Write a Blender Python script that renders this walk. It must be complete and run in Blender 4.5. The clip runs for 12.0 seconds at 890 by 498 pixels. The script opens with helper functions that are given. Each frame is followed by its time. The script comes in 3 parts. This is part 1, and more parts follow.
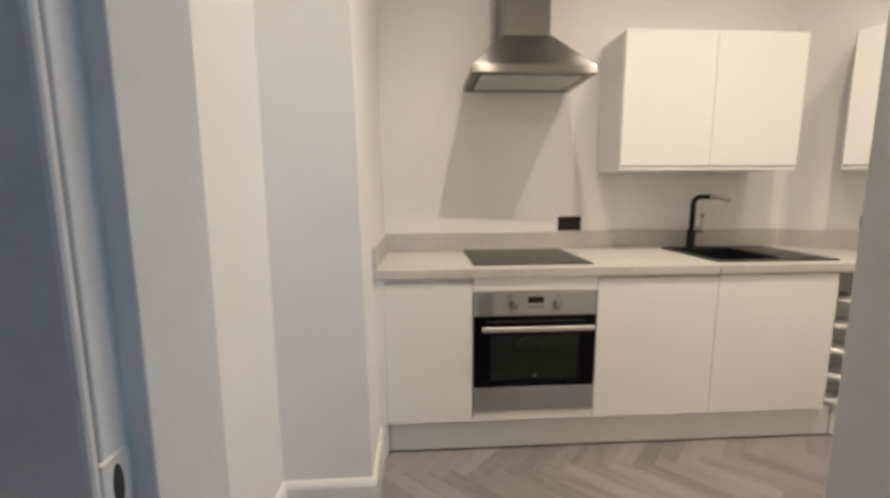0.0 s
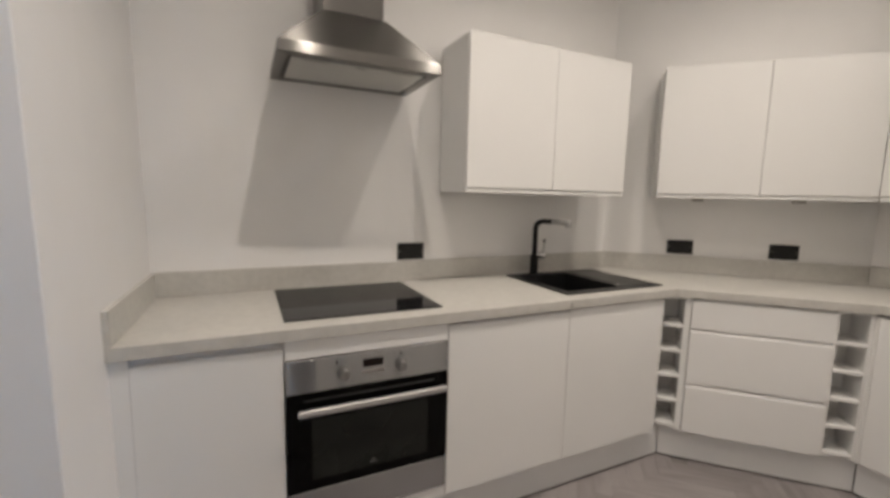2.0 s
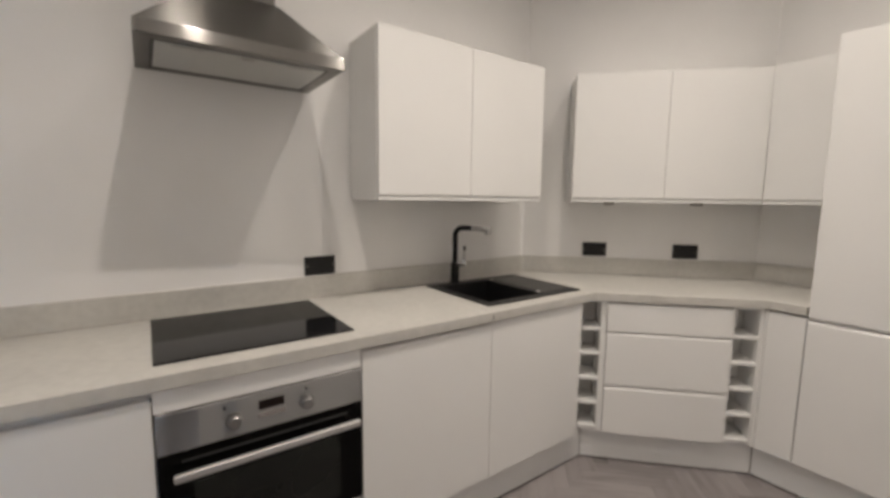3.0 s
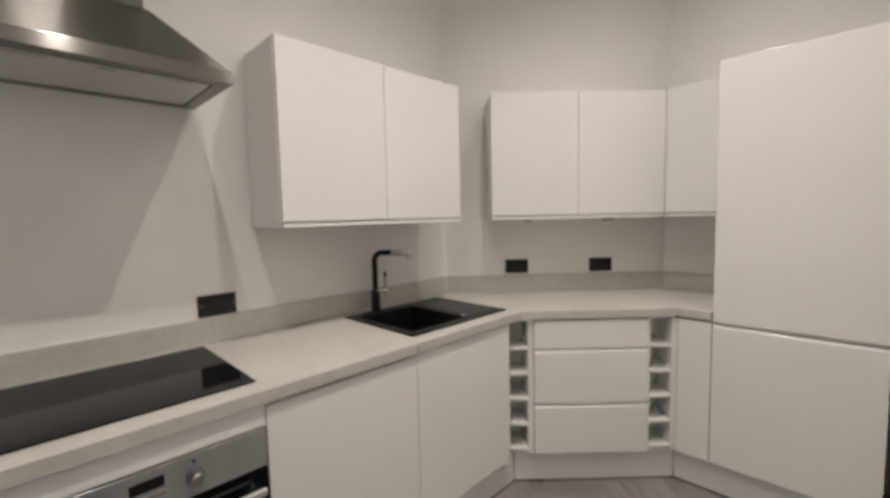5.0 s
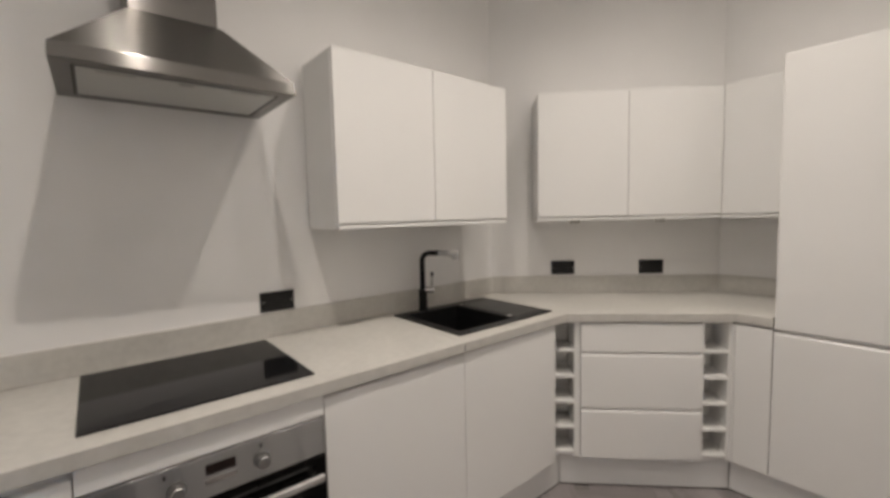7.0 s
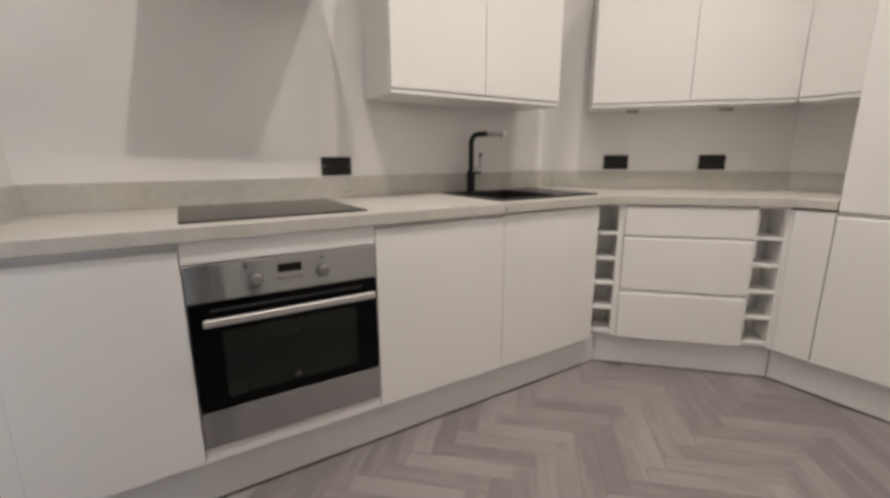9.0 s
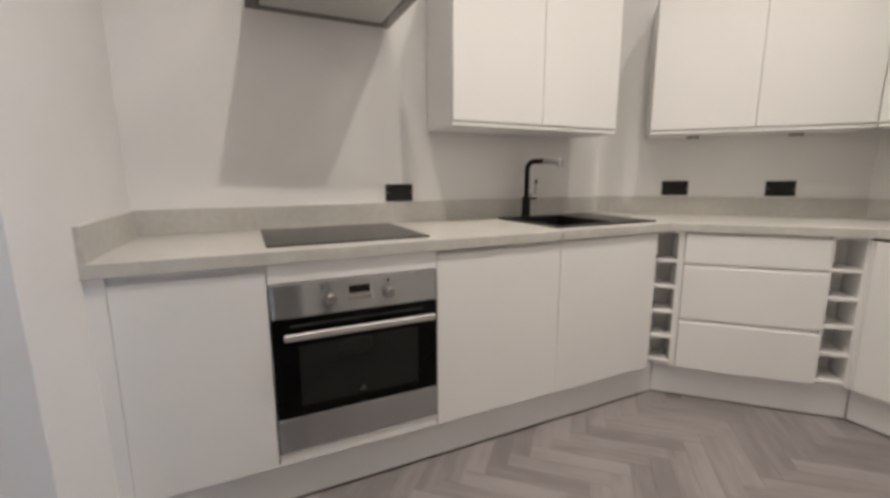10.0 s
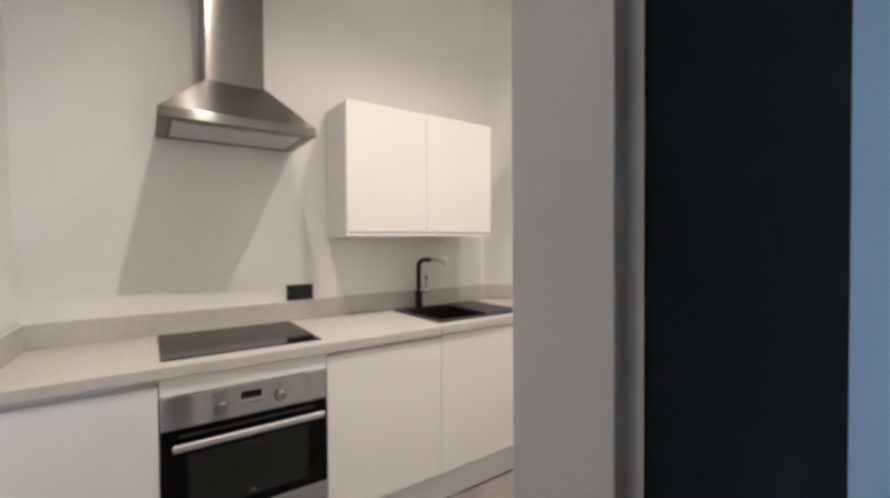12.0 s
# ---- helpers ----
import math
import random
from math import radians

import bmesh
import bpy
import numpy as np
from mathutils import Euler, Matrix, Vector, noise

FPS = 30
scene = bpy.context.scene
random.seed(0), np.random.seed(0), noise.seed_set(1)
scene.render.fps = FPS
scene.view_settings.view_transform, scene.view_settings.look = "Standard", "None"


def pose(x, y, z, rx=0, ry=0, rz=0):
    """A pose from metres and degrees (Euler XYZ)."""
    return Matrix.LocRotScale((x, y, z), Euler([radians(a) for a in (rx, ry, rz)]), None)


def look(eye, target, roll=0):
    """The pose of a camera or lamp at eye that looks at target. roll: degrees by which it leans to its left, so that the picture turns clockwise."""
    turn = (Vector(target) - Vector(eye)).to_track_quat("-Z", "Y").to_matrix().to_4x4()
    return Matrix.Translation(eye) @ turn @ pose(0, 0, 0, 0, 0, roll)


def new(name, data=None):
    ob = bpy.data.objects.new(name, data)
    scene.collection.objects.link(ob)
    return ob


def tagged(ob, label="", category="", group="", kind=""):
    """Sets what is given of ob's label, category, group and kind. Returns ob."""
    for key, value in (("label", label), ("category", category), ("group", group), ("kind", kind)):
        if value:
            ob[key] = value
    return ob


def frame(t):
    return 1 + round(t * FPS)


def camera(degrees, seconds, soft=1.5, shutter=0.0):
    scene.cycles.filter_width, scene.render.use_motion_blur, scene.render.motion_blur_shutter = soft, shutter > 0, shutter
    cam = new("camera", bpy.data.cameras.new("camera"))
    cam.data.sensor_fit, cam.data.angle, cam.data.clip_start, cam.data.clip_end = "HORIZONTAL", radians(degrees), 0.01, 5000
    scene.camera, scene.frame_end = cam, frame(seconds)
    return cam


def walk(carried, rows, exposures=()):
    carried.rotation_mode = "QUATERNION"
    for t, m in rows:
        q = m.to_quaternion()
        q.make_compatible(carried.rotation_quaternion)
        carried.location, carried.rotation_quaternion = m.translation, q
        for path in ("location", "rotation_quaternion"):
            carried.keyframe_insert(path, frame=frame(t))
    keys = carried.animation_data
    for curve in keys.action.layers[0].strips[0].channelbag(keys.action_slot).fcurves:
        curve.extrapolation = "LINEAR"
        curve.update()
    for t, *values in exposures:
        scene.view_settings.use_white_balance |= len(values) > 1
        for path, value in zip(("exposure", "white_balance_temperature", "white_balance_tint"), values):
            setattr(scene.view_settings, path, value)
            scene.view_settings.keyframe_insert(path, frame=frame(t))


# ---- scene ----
SOFT = 3.4
cam = camera(92.9, 12.0, soft=SOFT)
PATH = [
    (0, (-0.241, -1.929, 1.28), (-0.129, 0.034, 1.003), -0.3),
    (0.5, (-0.219, -1.774, 1.301), (0.079, 0.186, 1.035), 0.5),
    (1, (-0.204, -1.624, 1.367), (0.286, 0.298, 1.109), 0.9),
    (1.5, (-0.166, -1.489, 1.368), (0.516, 0.375, 1.121), 1.3),
    (2, (-0.096, -1.425, 1.35), (0.75, 0.371, 1.108), 1.3),
    (2.5, (-0.043, -1.378, 1.367), (0.951, 0.341, 1.127), 1.1),
    (3, (0.017, -1.314, 1.388), (1.165, 0.307, 1.15), 0.7),
    (3.5, (0.071, -1.269, 1.394), (1.342, 0.257, 1.155), 0.1),
    (5.5, (0.12, -1.24, 1.437), (1.54, 0.162, 1.309), -1.6),
    (6, (0.103, -1.244, 1.48), (1.479, 0.204, 1.388), -1.7),
    (6.5, (0.068, -1.23, 1.482), (1.389, 0.269, 1.381), -1.5),
    (7, (0.078, -1.25, 1.426), (1.348, 0.286, 1.266), -1.3),
    (9, (0.029, -1.401, 1.104), (1.057, 0.262, 0.683), -0.2),
    (9.5, (-0.002, -1.415, 1.091), (0.924, 0.311, 0.688), -0.3),
    (10, (-0.044, -1.443, 1.146), (0.796, 0.341, 0.81), -0.2),
    (10.5, (-0.064, -1.465, 1.187), (0.743, 0.349, 0.943), 0.1),
    (11, (-0.091, -1.51, 1.269), (0.75, 0.298, 1.123), 0.2),
    (11.5, (-0.076, -1.611, 1.336), (0.887, 0.14, 1.261), 0.1),
    (11.7, (-0.057, -1.666, 1.352), (0.972, 0.048, 1.287), -0.0),
    (11.9, (-0.025, -1.735, 1.358), (1.077, -0.067, 1.301), -0.2),
    (12, (-0.024, -1.775, 1.347), (1.128, -0.141, 1.31), -0.4),
]
EXPOSURES = [(0.0, 0.66, 7300, 10), (0.5, 0.45, 7150, 10), (1.0, 0.33, 6800, 10), (3.5, 0.33, 6550, 10), (6.0, 0.24, 6500, 10), (7.0, 0.26, 6500, 10), (9.0, 0.45, 6500, 10), (10.0, 0.48, 6500, 10), (11.4, 0.39, 6550, 10), (12.0, 0.66, 6600, 10)]
walk(cam, [(t, look(eye, target, roll)) for t, eye, target, roll in PATH], EXPOSURES)
LAMP, DAY = 85.0, 2.65
HALL_E = 1.0
TAP = (1.405, 0.548, -62)
PLANK_LW = (0.40, 0.08)
HB = (1.552, -0.676, -43.0)

# ---------------------------------------------------------------- world and light
R2 = math.sqrt(0.5)
world = bpy.data.worlds.new("sky")
scene.world = world
world.use_nodes = True
wn = world.node_tree.nodes
sky = wn.new("ShaderNodeTexSky")
sky.sky_type, sky.sun_disc = "NISHITA", False
sky.sun_elevation, sky.sun_rotation = radians(4), radians(200)
wn["Background"].inputs["Strength"].default_value = 0.1
world.node_tree.links.new(sky.outputs["Color"], wn["Background"].inputs["Color"])

CEIL, FLOOR = 3.4, -0.025
# The fourth downlight is unseen, added to fill the wall end and left cabinets.
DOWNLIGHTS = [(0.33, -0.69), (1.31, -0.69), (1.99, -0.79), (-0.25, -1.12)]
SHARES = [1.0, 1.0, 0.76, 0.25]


def spot(x, y, power, cone=150):
    lamp = bpy.data.lights.new("downlight_lamp", "SPOT")
    lamp.energy, lamp.spot_size, lamp.spot_blend, lamp.shadow_soft_size = power, radians(cone), 1.0, 0.022
    lamp.color = (1.0, 0.90, 0.80)
    ob = new("downlight_lamp", lamp)
    ob.matrix_world = look((x, y, CEIL - 0.012), (x, y, 0))


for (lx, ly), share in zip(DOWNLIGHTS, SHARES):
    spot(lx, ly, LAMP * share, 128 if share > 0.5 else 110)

# ---------------------------------------------------------------- materials


def material(name, colour, rough, metal=0.0, spread=0.06, scale=8.0, stretch=(1, 1, 1), bump=0.0, bump_scale=120.0,
             rough_spread=0.08, coat=0.0, per_object=0.0, second=None, blotch=2.0, specular=0.5, brushed=None, along=None, bow=0.0):
    """A surface with two scales of colour variation, uneven gloss and a fine relief."""
    m = bpy.data.materials.new(name)
    m.use_nodes = True
    n, link = m.node_tree.nodes, m.node_tree.links.new
    p = n["Principled BSDF"]
    p.inputs["Metallic"].default_value = metal
    p.inputs["Coat Weight"].default_value = coat
    p.inputs["Coat Roughness"].default_value = 0.08
    p.inputs["Specular IOR Level"].default_value = specular
    co = n.new("ShaderNodeTexCoord")
    mp = n.new("ShaderNodeMapping")
    mp.inputs["Scale"].default_value = stretch
    link(co.outputs["Object"], mp.inputs["Vector"])
    vec = mp.outputs["Vector"]
    if per_object:
        info, mul, add = n.new("ShaderNodeObjectInfo"), n.new("ShaderNodeMath"), n.new("ShaderNodeVectorMath")
        mul.operation, mul.inputs[1].default_value = "MULTIPLY", 37.0
        link(info.outputs["Random"], mul.inputs[0])
        link(vec, add.inputs[0])
        link(mul.outputs[0], add.inputs[1])
        vec = add.outputs["Vector"]
    fine, big = n.new("ShaderNodeTexNoise"), n.new("ShaderNodeTexNoise")
    fine.inputs["Scale"].default_value, fine.inputs["Detail"].default_value = scale, 6
    big.inputs["Scale"].default_value, big.inputs["Detail"].default_value = blotch, 3
    link(vec, fine.inputs["Vector"])
    link(co.outputs["Object"] if not per_object else vec, big.inputs["Vector"])
    mix = n.new("ShaderNodeMath")
    mix.operation = "ADD"
    link(fine.outputs["Fac"], mix.inputs[0])
    link(big.outputs["Fac"], mix.inputs[1])
    total = mix.outputs[0]
    if per_object:
        more, amount = n.new("ShaderNodeMath"), n.new("ShaderNodeMath")
        amount.operation = "MULTIPLY_ADD"
        amount.inputs[1].default_value, amount.inputs[2].default_value = per_object, -per_object / 2
        link(info.outputs["Random"], amount.inputs[0])
        more.operation = "ADD"
        link(total, more.inputs[0])
        link(amount.outputs[0], more.inputs[1])
        total = more.outputs[0]
    ramp = n.new("ShaderNodeMapRange")
    ramp.inputs["From Min"].default_value, ramp.inputs["From Max"].default_value = 0.65, 1.35
    link(total, ramp.inputs["Value"])
    tint = n.new("ShaderNodeMix")
    tint.data_type = "RGBA"
    dark = second or tuple(c * (1 - spread) for c in colour)
    light = tuple(min(1, c * (1 + spread)) for c in colour)
    tint.inputs["A"].default_value, tint.inputs["B"].default_value = (*dark, 1), (*light, 1)
    link(ramp.outputs["Result"], tint.inputs["Factor"])
    link(tint.outputs["Result"], p.inputs["Base Color"])
    gloss = n.new("ShaderNodeMapRange")
    gloss.inputs["From Min"].default_value, gloss.inputs["From Max"].default_value = 0.3, 0.7
    gloss.inputs["To Min"].default_value = max(0.02, rough - rough_spread)
    gloss.inputs["To Max"].default_value = rough + rough_spread
    link(big.outputs["Fac"], gloss.inputs["Value"])
    link(gloss.outputs["Result"], p.inputs["Roughness"])
    if brushed is not None:
        if along:
            tangent = n.new("ShaderNodeVectorTransform")
            tangent.vector_type, tangent.convert_from, tangent.convert_to = "VECTOR", "OBJECT", "WORLD"
            tangent.inputs["Vector"].default_value = along
            link(tangent.outputs["Vector"], p.inputs["Tangent"])
        else:
            tangent = n.new("ShaderNodeTangent")
            tangent.direction_type, tangent.axis = "RADIAL", "Z"
            link(tangent.outputs["Tangent"], p.inputs["Tangent"])
        p.inputs["Anisotropic"].default_value, p.inputs["Anisotropic Rotation"].default_value = 1.0 if along else 0.75, brushed
    if bow:  # sheet metal that is not quite flat along its length
        long, wave, flex = n.new("ShaderNodeMapping"), n.new("ShaderNodeTexNoise"), n.new("ShaderNodeBump")
        long.inputs["Scale"].default_value = (6, 0, 0)
        link(co.outputs["Object"], long.inputs["Vector"])
        wave.inputs["Scale"].default_value, wave.inputs["Detail"].default_value = 1.0, 1
        link(long.outputs["Vector"], wave.inputs["Vector"])
        flex.inputs["Strength"].default_value, flex.inputs["Distance"].default_value = 1.0, bow
        link(wave.outputs["Fac"], flex.inputs["Height"])
        link(flex.outputs["Normal"], p.inputs["Normal"])
    if bump:
        grain, relief = n.new("ShaderNodeTexNoise"), n.new("ShaderNodeBump")
        grain.inputs["Scale"].default_value, grain.inputs["Detail"].default_value = bump_scale, 3
        link(vec, grain.inputs["Vector"])
        relief.inputs["Strength"].default_value, relief.inputs["Distance"].default_value = bump, 0.002
        link(grain.outputs["Fac"], relief.inputs["Height"])
        link(relief.outputs["Normal"], p.inputs["Normal"])
    return m


PAINT = material("wall_paint", (0.82, 0.81, 0.80), 0.6, spread=0.02, scale=5, bump=0.12, bump_scale=90)
CEILING = material("ceiling_paint", (0.86, 0.855, 0.84), 0.7, spread=0.02, scale=4, bump=0.1)
TRIM = material("trim_gloss", (0.76, 0.75, 0.74), 0.3, spread=0.03, scale=12, bump=0.06, bump_scale=60)
LINING = material("lining_paint", (0.66, 0.66, 0.66), 0.35, spread=0.05, scale=14, bump=0.25, bump_scale=35)
WHITE = material("cabinet_white", (0.83, 0.825, 0.81), 0.2, spread=0.012, scale=3, rough_spread=0.04, coat=0.3)
CARCASS = material("carcass_white", (0.80, 0.795, 0.78), 0.4, spread=0.02, scale=6)
PLINTH = material("plinth_grey", (0.78, 0.78, 0.775), 0.45, spread=0.03, scale=9)
WORKTOP = material("worktop_laminate", (0.55, 0.535, 0.50), 0.38, spread=0.1, scale=38, bump=0.12, bump_scale=260, blotch=5)
STEEL = material("brushed_steel", (0.36, 0.345, 0.33), 0.3, 1.0, spread=0.07, scale=6, stretch=(1, 60, 60), bump=0.06, bump_scale=14, rough_spread=0.04, brushed=0.25)
OVEN_STEEL = material("oven_steel", (0.39, 0.392, 0.395), 0.24, 1.0, spread=0.05, scale=6, stretch=(1, 60, 60), rough_spread=0.02, brushed=0.25, along=(1, 0.12, 0), bow=0.03)
SPRAY = material("spray_grey", (0.42, 0.415, 0.41), 0.4, 0.6, spread=0.03, scale=30)
SATIN = material("satin_steel", (0.56, 0.555, 0.55), 0.5, 0.9, spread=0.03, scale=20, rough_spread=0.04)
HOOD_STEEL = material("hood_steel", (0.24, 0.231, 0.22), 0.23, 1.0, spread=0.06, scale=6, stretch=(1, 60, 60), rough_spread=0.02, brushed=0.25, along=(1, 0.12, 0))
EMBLEM = material("emblem_grey", (0.06, 0.06, 0.06), 0.5, spread=0.1, scale=60)
KNOB = material("turned_steel", (0.30, 0.295, 0.29), 0.42, 1.0, spread=0.04, scale=20, rough_spread=0.05)
CHROME = material("chrome", (0.75, 0.75, 0.75), 0.12, 1.0, spread=0.02, scale=20, rough_spread=0.03)
GLASS_BLACK = material("black_glass", (0.008, 0.008, 0.009), 0.06, spread=0.1, scale=5, rough_spread=0.02, specular=0.13)
OVEN_GLASS = material("oven_glass", (0.003, 0.003, 0.003), 0.08, spread=0.1, scale=5, rough_spread=0.02, specular=0.1)
OVEN_WINDOW = material("oven_window", (0.010, 0.012, 0.010), 0.1, spread=0.2, scale=4, rough_spread=0.03, specular=0.35)
OVEN_DARK = material("oven_enamel", (0.02, 0.02, 0.02), 0.4, spread=0.2, scale=12)
DISPLAY = material("display", (0.012, 0.007, 0.006), 0.3, spread=0.2, scale=30, specular=0.2)
# The sink's composite for the drainer, its colour lightened to carry reflected light.
DRAINER = material("lightened_composite", (0.012, 0.012, 0.0115), 0.3, spread=0.3, scale=200, specular=0.35)
GRANITE = material("black_composite", (0.005, 0.005, 0.0055), 0.4, spread=0.5, scale=300, bump=0.12, bump_scale=500, specular=0.3)
BLACK = material("black_plastic", (0.010, 0.010, 0.010), 0.35, spread=0.15, scale=40, bump=0.03, specular=0.3)
TAP_BLACK = material("tap_black", (0.006, 0.006, 0.006), 0.38, spread=0.15, scale=40, specular=0.25)
FILTER = material("filter_mesh", (0.55, 0.55, 0.53), 0.4, 0.6, spread=0.08, scale=200, bump=0.3, bump_scale=500)
PLANK = material("grey_oak_plank", (0.262, 0.239, 0.237), 0.42, scale=4, stretch=(1.4, 8, 1.4), second=(0.186, 0.167, 0.167), bump=0.06, bump_scale=7, per_object=0.7, blotch=1.0)
GROUT = material("floor_base", (0.17, 0.155, 0.15), 0.8, spread=0.2, scale=20)
NEAR_BLACK = material("near_black", (0.0075, 0.0055, 0.003), 0.8, spread=0.3, scale=20, bump=0.1, specular=0.05)
HALL = material("hall_paint", (0.82, 0.82, 0.82), 0.6, spread=0.03, scale=6, bump=0.1)
DUSK = bpy.data.materials.new("dusk_sky")
DUSK.use_nodes = True
DUSK.node_tree.nodes["Principled BSDF"].inputs["Emission Color"].default_value = (0.36, 0.62, 1.0, 1)
DUSK.node_tree.nodes["Principled BSDF"].inputs["Emission Strength"].default_value = DAY
GLOW = bpy.data.materials.new("lamp_glow")
GLOW.use_nodes = True
GLOW.node_tree.nodes["Principled BSDF"].inputs["Emission Color"].default_value = (1, 0.88, 0.74, 1)
GLOW.node_tree.nodes["Principled BSDF"].inputs["Emission Strength"].default_value = 12
CLEAR = bpy.data.materials.new("window_glass")
CLEAR.use_nodes = True
CLEAR.node_tree.nodes["Principled BSDF"].inputs["Transmission Weight"].default_value = 1
CLEAR.node_tree.nodes["Principled BSDF"].inputs["Roughness"].default_value = 0.02

# ---------------------------------------------------------------- mesh helpers


def mesh_of(name, bm, mat, smooth=False):
    bmesh.ops.recalc_face_normals(bm, faces=bm.faces)
    me = bpy.data.meshes.new(name)
    bm.to_mesh(me)
    bm.free()
    me.materials.append(mat)
    if smooth:
        for f in me.polygons:
            f.use_smooth = True
    return me


def part(name, bm, mat, parent, label="", smooth=False):
    ob = new(name, mesh_of(name, bm, mat, smooth))
    ob.parent = parent
    return tagged(ob, label)


def solid(name, bm, mat, label, category, kind="", group="", m=None, smooth=False):
    ob = new(name, mesh_of(name, bm, mat, smooth))
    if m is not None:
        ob.matrix_world = m
    return tagged(ob, label, category, group, kind)


def thing(name, label, category, m=None, group="", kind=""):
    ob = new(name)
    ob.empty_display_size = 0.1
    if m is not None:
        ob.matrix_world = m
    return tagged(ob, label, category, group, kind)


def bevelled(bm, width, segments=2, least=50):
    edges = [e for e in bm.edges if len(e.link_faces) == 2 and e.calc_face_angle(0) > radians(least)]
    bmesh.ops.bevel(bm, geom=edges, offset=width, segments=segments, profile=0.5, affect="EDGES", clamp_overlap=True)
    return bm


def box(x0, x1, y0, y1, z0, z1, bevel=0.0, segments=2, bm=None):
    own = bmesh.new()
    bmesh.ops.create_cube(own, size=1)
    for v in own.verts:
        v.co = Vector((x0 + (v.co.x + 0.5) * (x1 - x0), y0 + (v.co.y + 0.5) * (y1 - y0), z0 + (v.co.z + 0.5) * (z1 - z0)))
    if bevel:
        bevelled(own, bevel, segments)
    if bm is None:
        return own
    tmp = bpy.data.meshes.new("tmp")
    own.to_mesh(tmp)
    own.free()
    bm.from_mesh(tmp)
    bpy.data.meshes.remove(tmp)
    return bm


def prism(points, z0, z1, bevel=0.0, holes=()):
    """A slab with a plan outline, and holes through it."""
    bm = bmesh.new()
    edges = []
    for loop in (points, *holes):
        vs = [bm.verts.new((*p, z1)) for p in loop]
        edges += [bm.edges.new((a, b)) for a, b in zip(vs, vs[1:] + vs[:1])]
    if holes:
        bmesh.ops.triangle_fill(bm, use_beauty=True, use_dissolve=True, edges=edges)
    else:
        bm.faces.new(bm.verts[:])
    made = bmesh.ops.extrude_face_region(bm, geom=bm.faces[:])
    for v in made["geom"]:
        if isinstance(v, bmesh.types.BMVert):
            v.co.z = z0
    bmesh.ops.recalc_face_normals(bm, faces=bm.faces)
    return bevelled(bm, bevel) if bevel else bm


def profile_x(points, x0, x1, bevel=0.0):
    """A section in y and z, drawn out along x."""
    bm = bmesh.new()
    rows = [[bm.verts.new((x, y, z)) for y, z in points] for x in (x0, x1)]
    count = len(points)
    for i in range(count):
        j = (i + 1) % count
        bm.faces.new((rows[0][i], rows[0][j], rows[1][j], rows[1][i]))
    bm.faces.new(rows[0])
    bm.faces.new(rows[1][::-1])
    return bm


def rod(path, radius, sides=16, caps=True):
    """A round bar along a line of points."""
    bm = bmesh.new()
    path = [Vector(p) for p in path]
    radii = radius if isinstance(radius, (list, tuple)) else [radius] * len(path)
    rings = []
    side = None
    for i, p in enumerate(path):
        ahead = (path[min(i + 1, len(path) - 1)] - path[max(i - 1, 0)]).normalized()
        if side is None:
            side = ahead.orthogonal().normalized()
        side = (side - ahead * side.dot(ahead)).normalized()
        up = ahead.cross(side)
        rings.append([bm.verts.new(p + radii[i] * (math.cos(a) * side + math.sin(a) * up)) for a in (2 * math.pi * k / sides for k in range(sides))])
    for a, b in zip(rings, rings[1:]):
        for k in range(sides):
            bm.faces.new((a[k], a[(k + 1) % sides], b[(k + 1) % sides], b[k]))
    if caps:
        bm.faces.new(rings[0])
        bm.faces.new(rings[-1][::-1])
    return bm


def disc(x, y, z0, z1, r0, r1=None, sides=24):
    return rod([(x, y, z0), (x, y, z1)], [r0, r0 if r1 is None else r1], sides)


# ---------------------------------------------------------------- the room's shell
P0, P1, P2 = (-0.455, 0.617), (2.055, 0.672), (3.065, -0.318)
SOUTH, HALL_N = -1.42, -1.57
DOOR_L, DOOR_R, DOOR_H = -0.56, 0.39, 2.18


def wall(name, a, b, label, z0=FLOOR, z1=CEIL, thick=0.12, mat=PAINT):
    """A wall whose inner face runs from a to b with the room on its right hand."""
    d = (Vector(b) - Vector(a)).normalized()
    out = Vector((-d.y, d.x)) * thick
    a, b = Vector(a), Vector(b)
    return solid(name, prism([a, b, b + out, a + out], z0, z1), mat, label, "wall", "structure")


wall("wall_north", (P0[0] - 0.12, P0[1] - 0.12 * (P1[1] - P0[1]) / (P1[0] - P0[0])), P1, "smooth warm-white painted plaster wall behind the hob")
wall("wall_northeast", P1, P2, "white painted plaster wall across the corner behind the drawers")
wall("wall_east", P2, (P2[0], SOUTH), "white painted plaster wall behind the tall cabinet")
solid("wall_south_east", prism([(DOOR_R, SOUTH), (P2[0] + 0.12, SOUTH), (P2[0] + 0.12, HALL_N), (DOOR_R, HALL_N)], FLOOR, CEIL), PAINT, "white painted partition wall beside the doorway", "wall", "structure")
solid("wall_south_west", prism([(-1.42, SOUTH), (DOOR_L, SOUTH), (DOOR_L, HALL_N), (-1.42, HALL_N)], FLOOR, CEIL), PAINT, "white painted partition wall beside the doorway", "wall", "structure")
solid("wall_over_door", prism([(DOOR_L, SOUTH), (DOOR_R, SOUTH), (DOOR_R, HALL_N), (DOOR_L, HALL_N)], DOOR_H, CEIL), PAINT, "white painted wall over the doorway", "wall", "structure")
STUB_X, STUB_Y, NICHE_X = -0.447, -0.365, -0.797
bm = prism([(P0[0] + 0.009, P0[1]), (STUB_X - 0.008, 0.0), (STUB_X, STUB_Y), (NICHE_X, STUB_Y), (NICHE_X - 0.12, STUB_Y + 0.1), (NICHE_X - 0.12, 0.74), (P0[0], 0.74)], FLOOR, CEIL, 0.004)
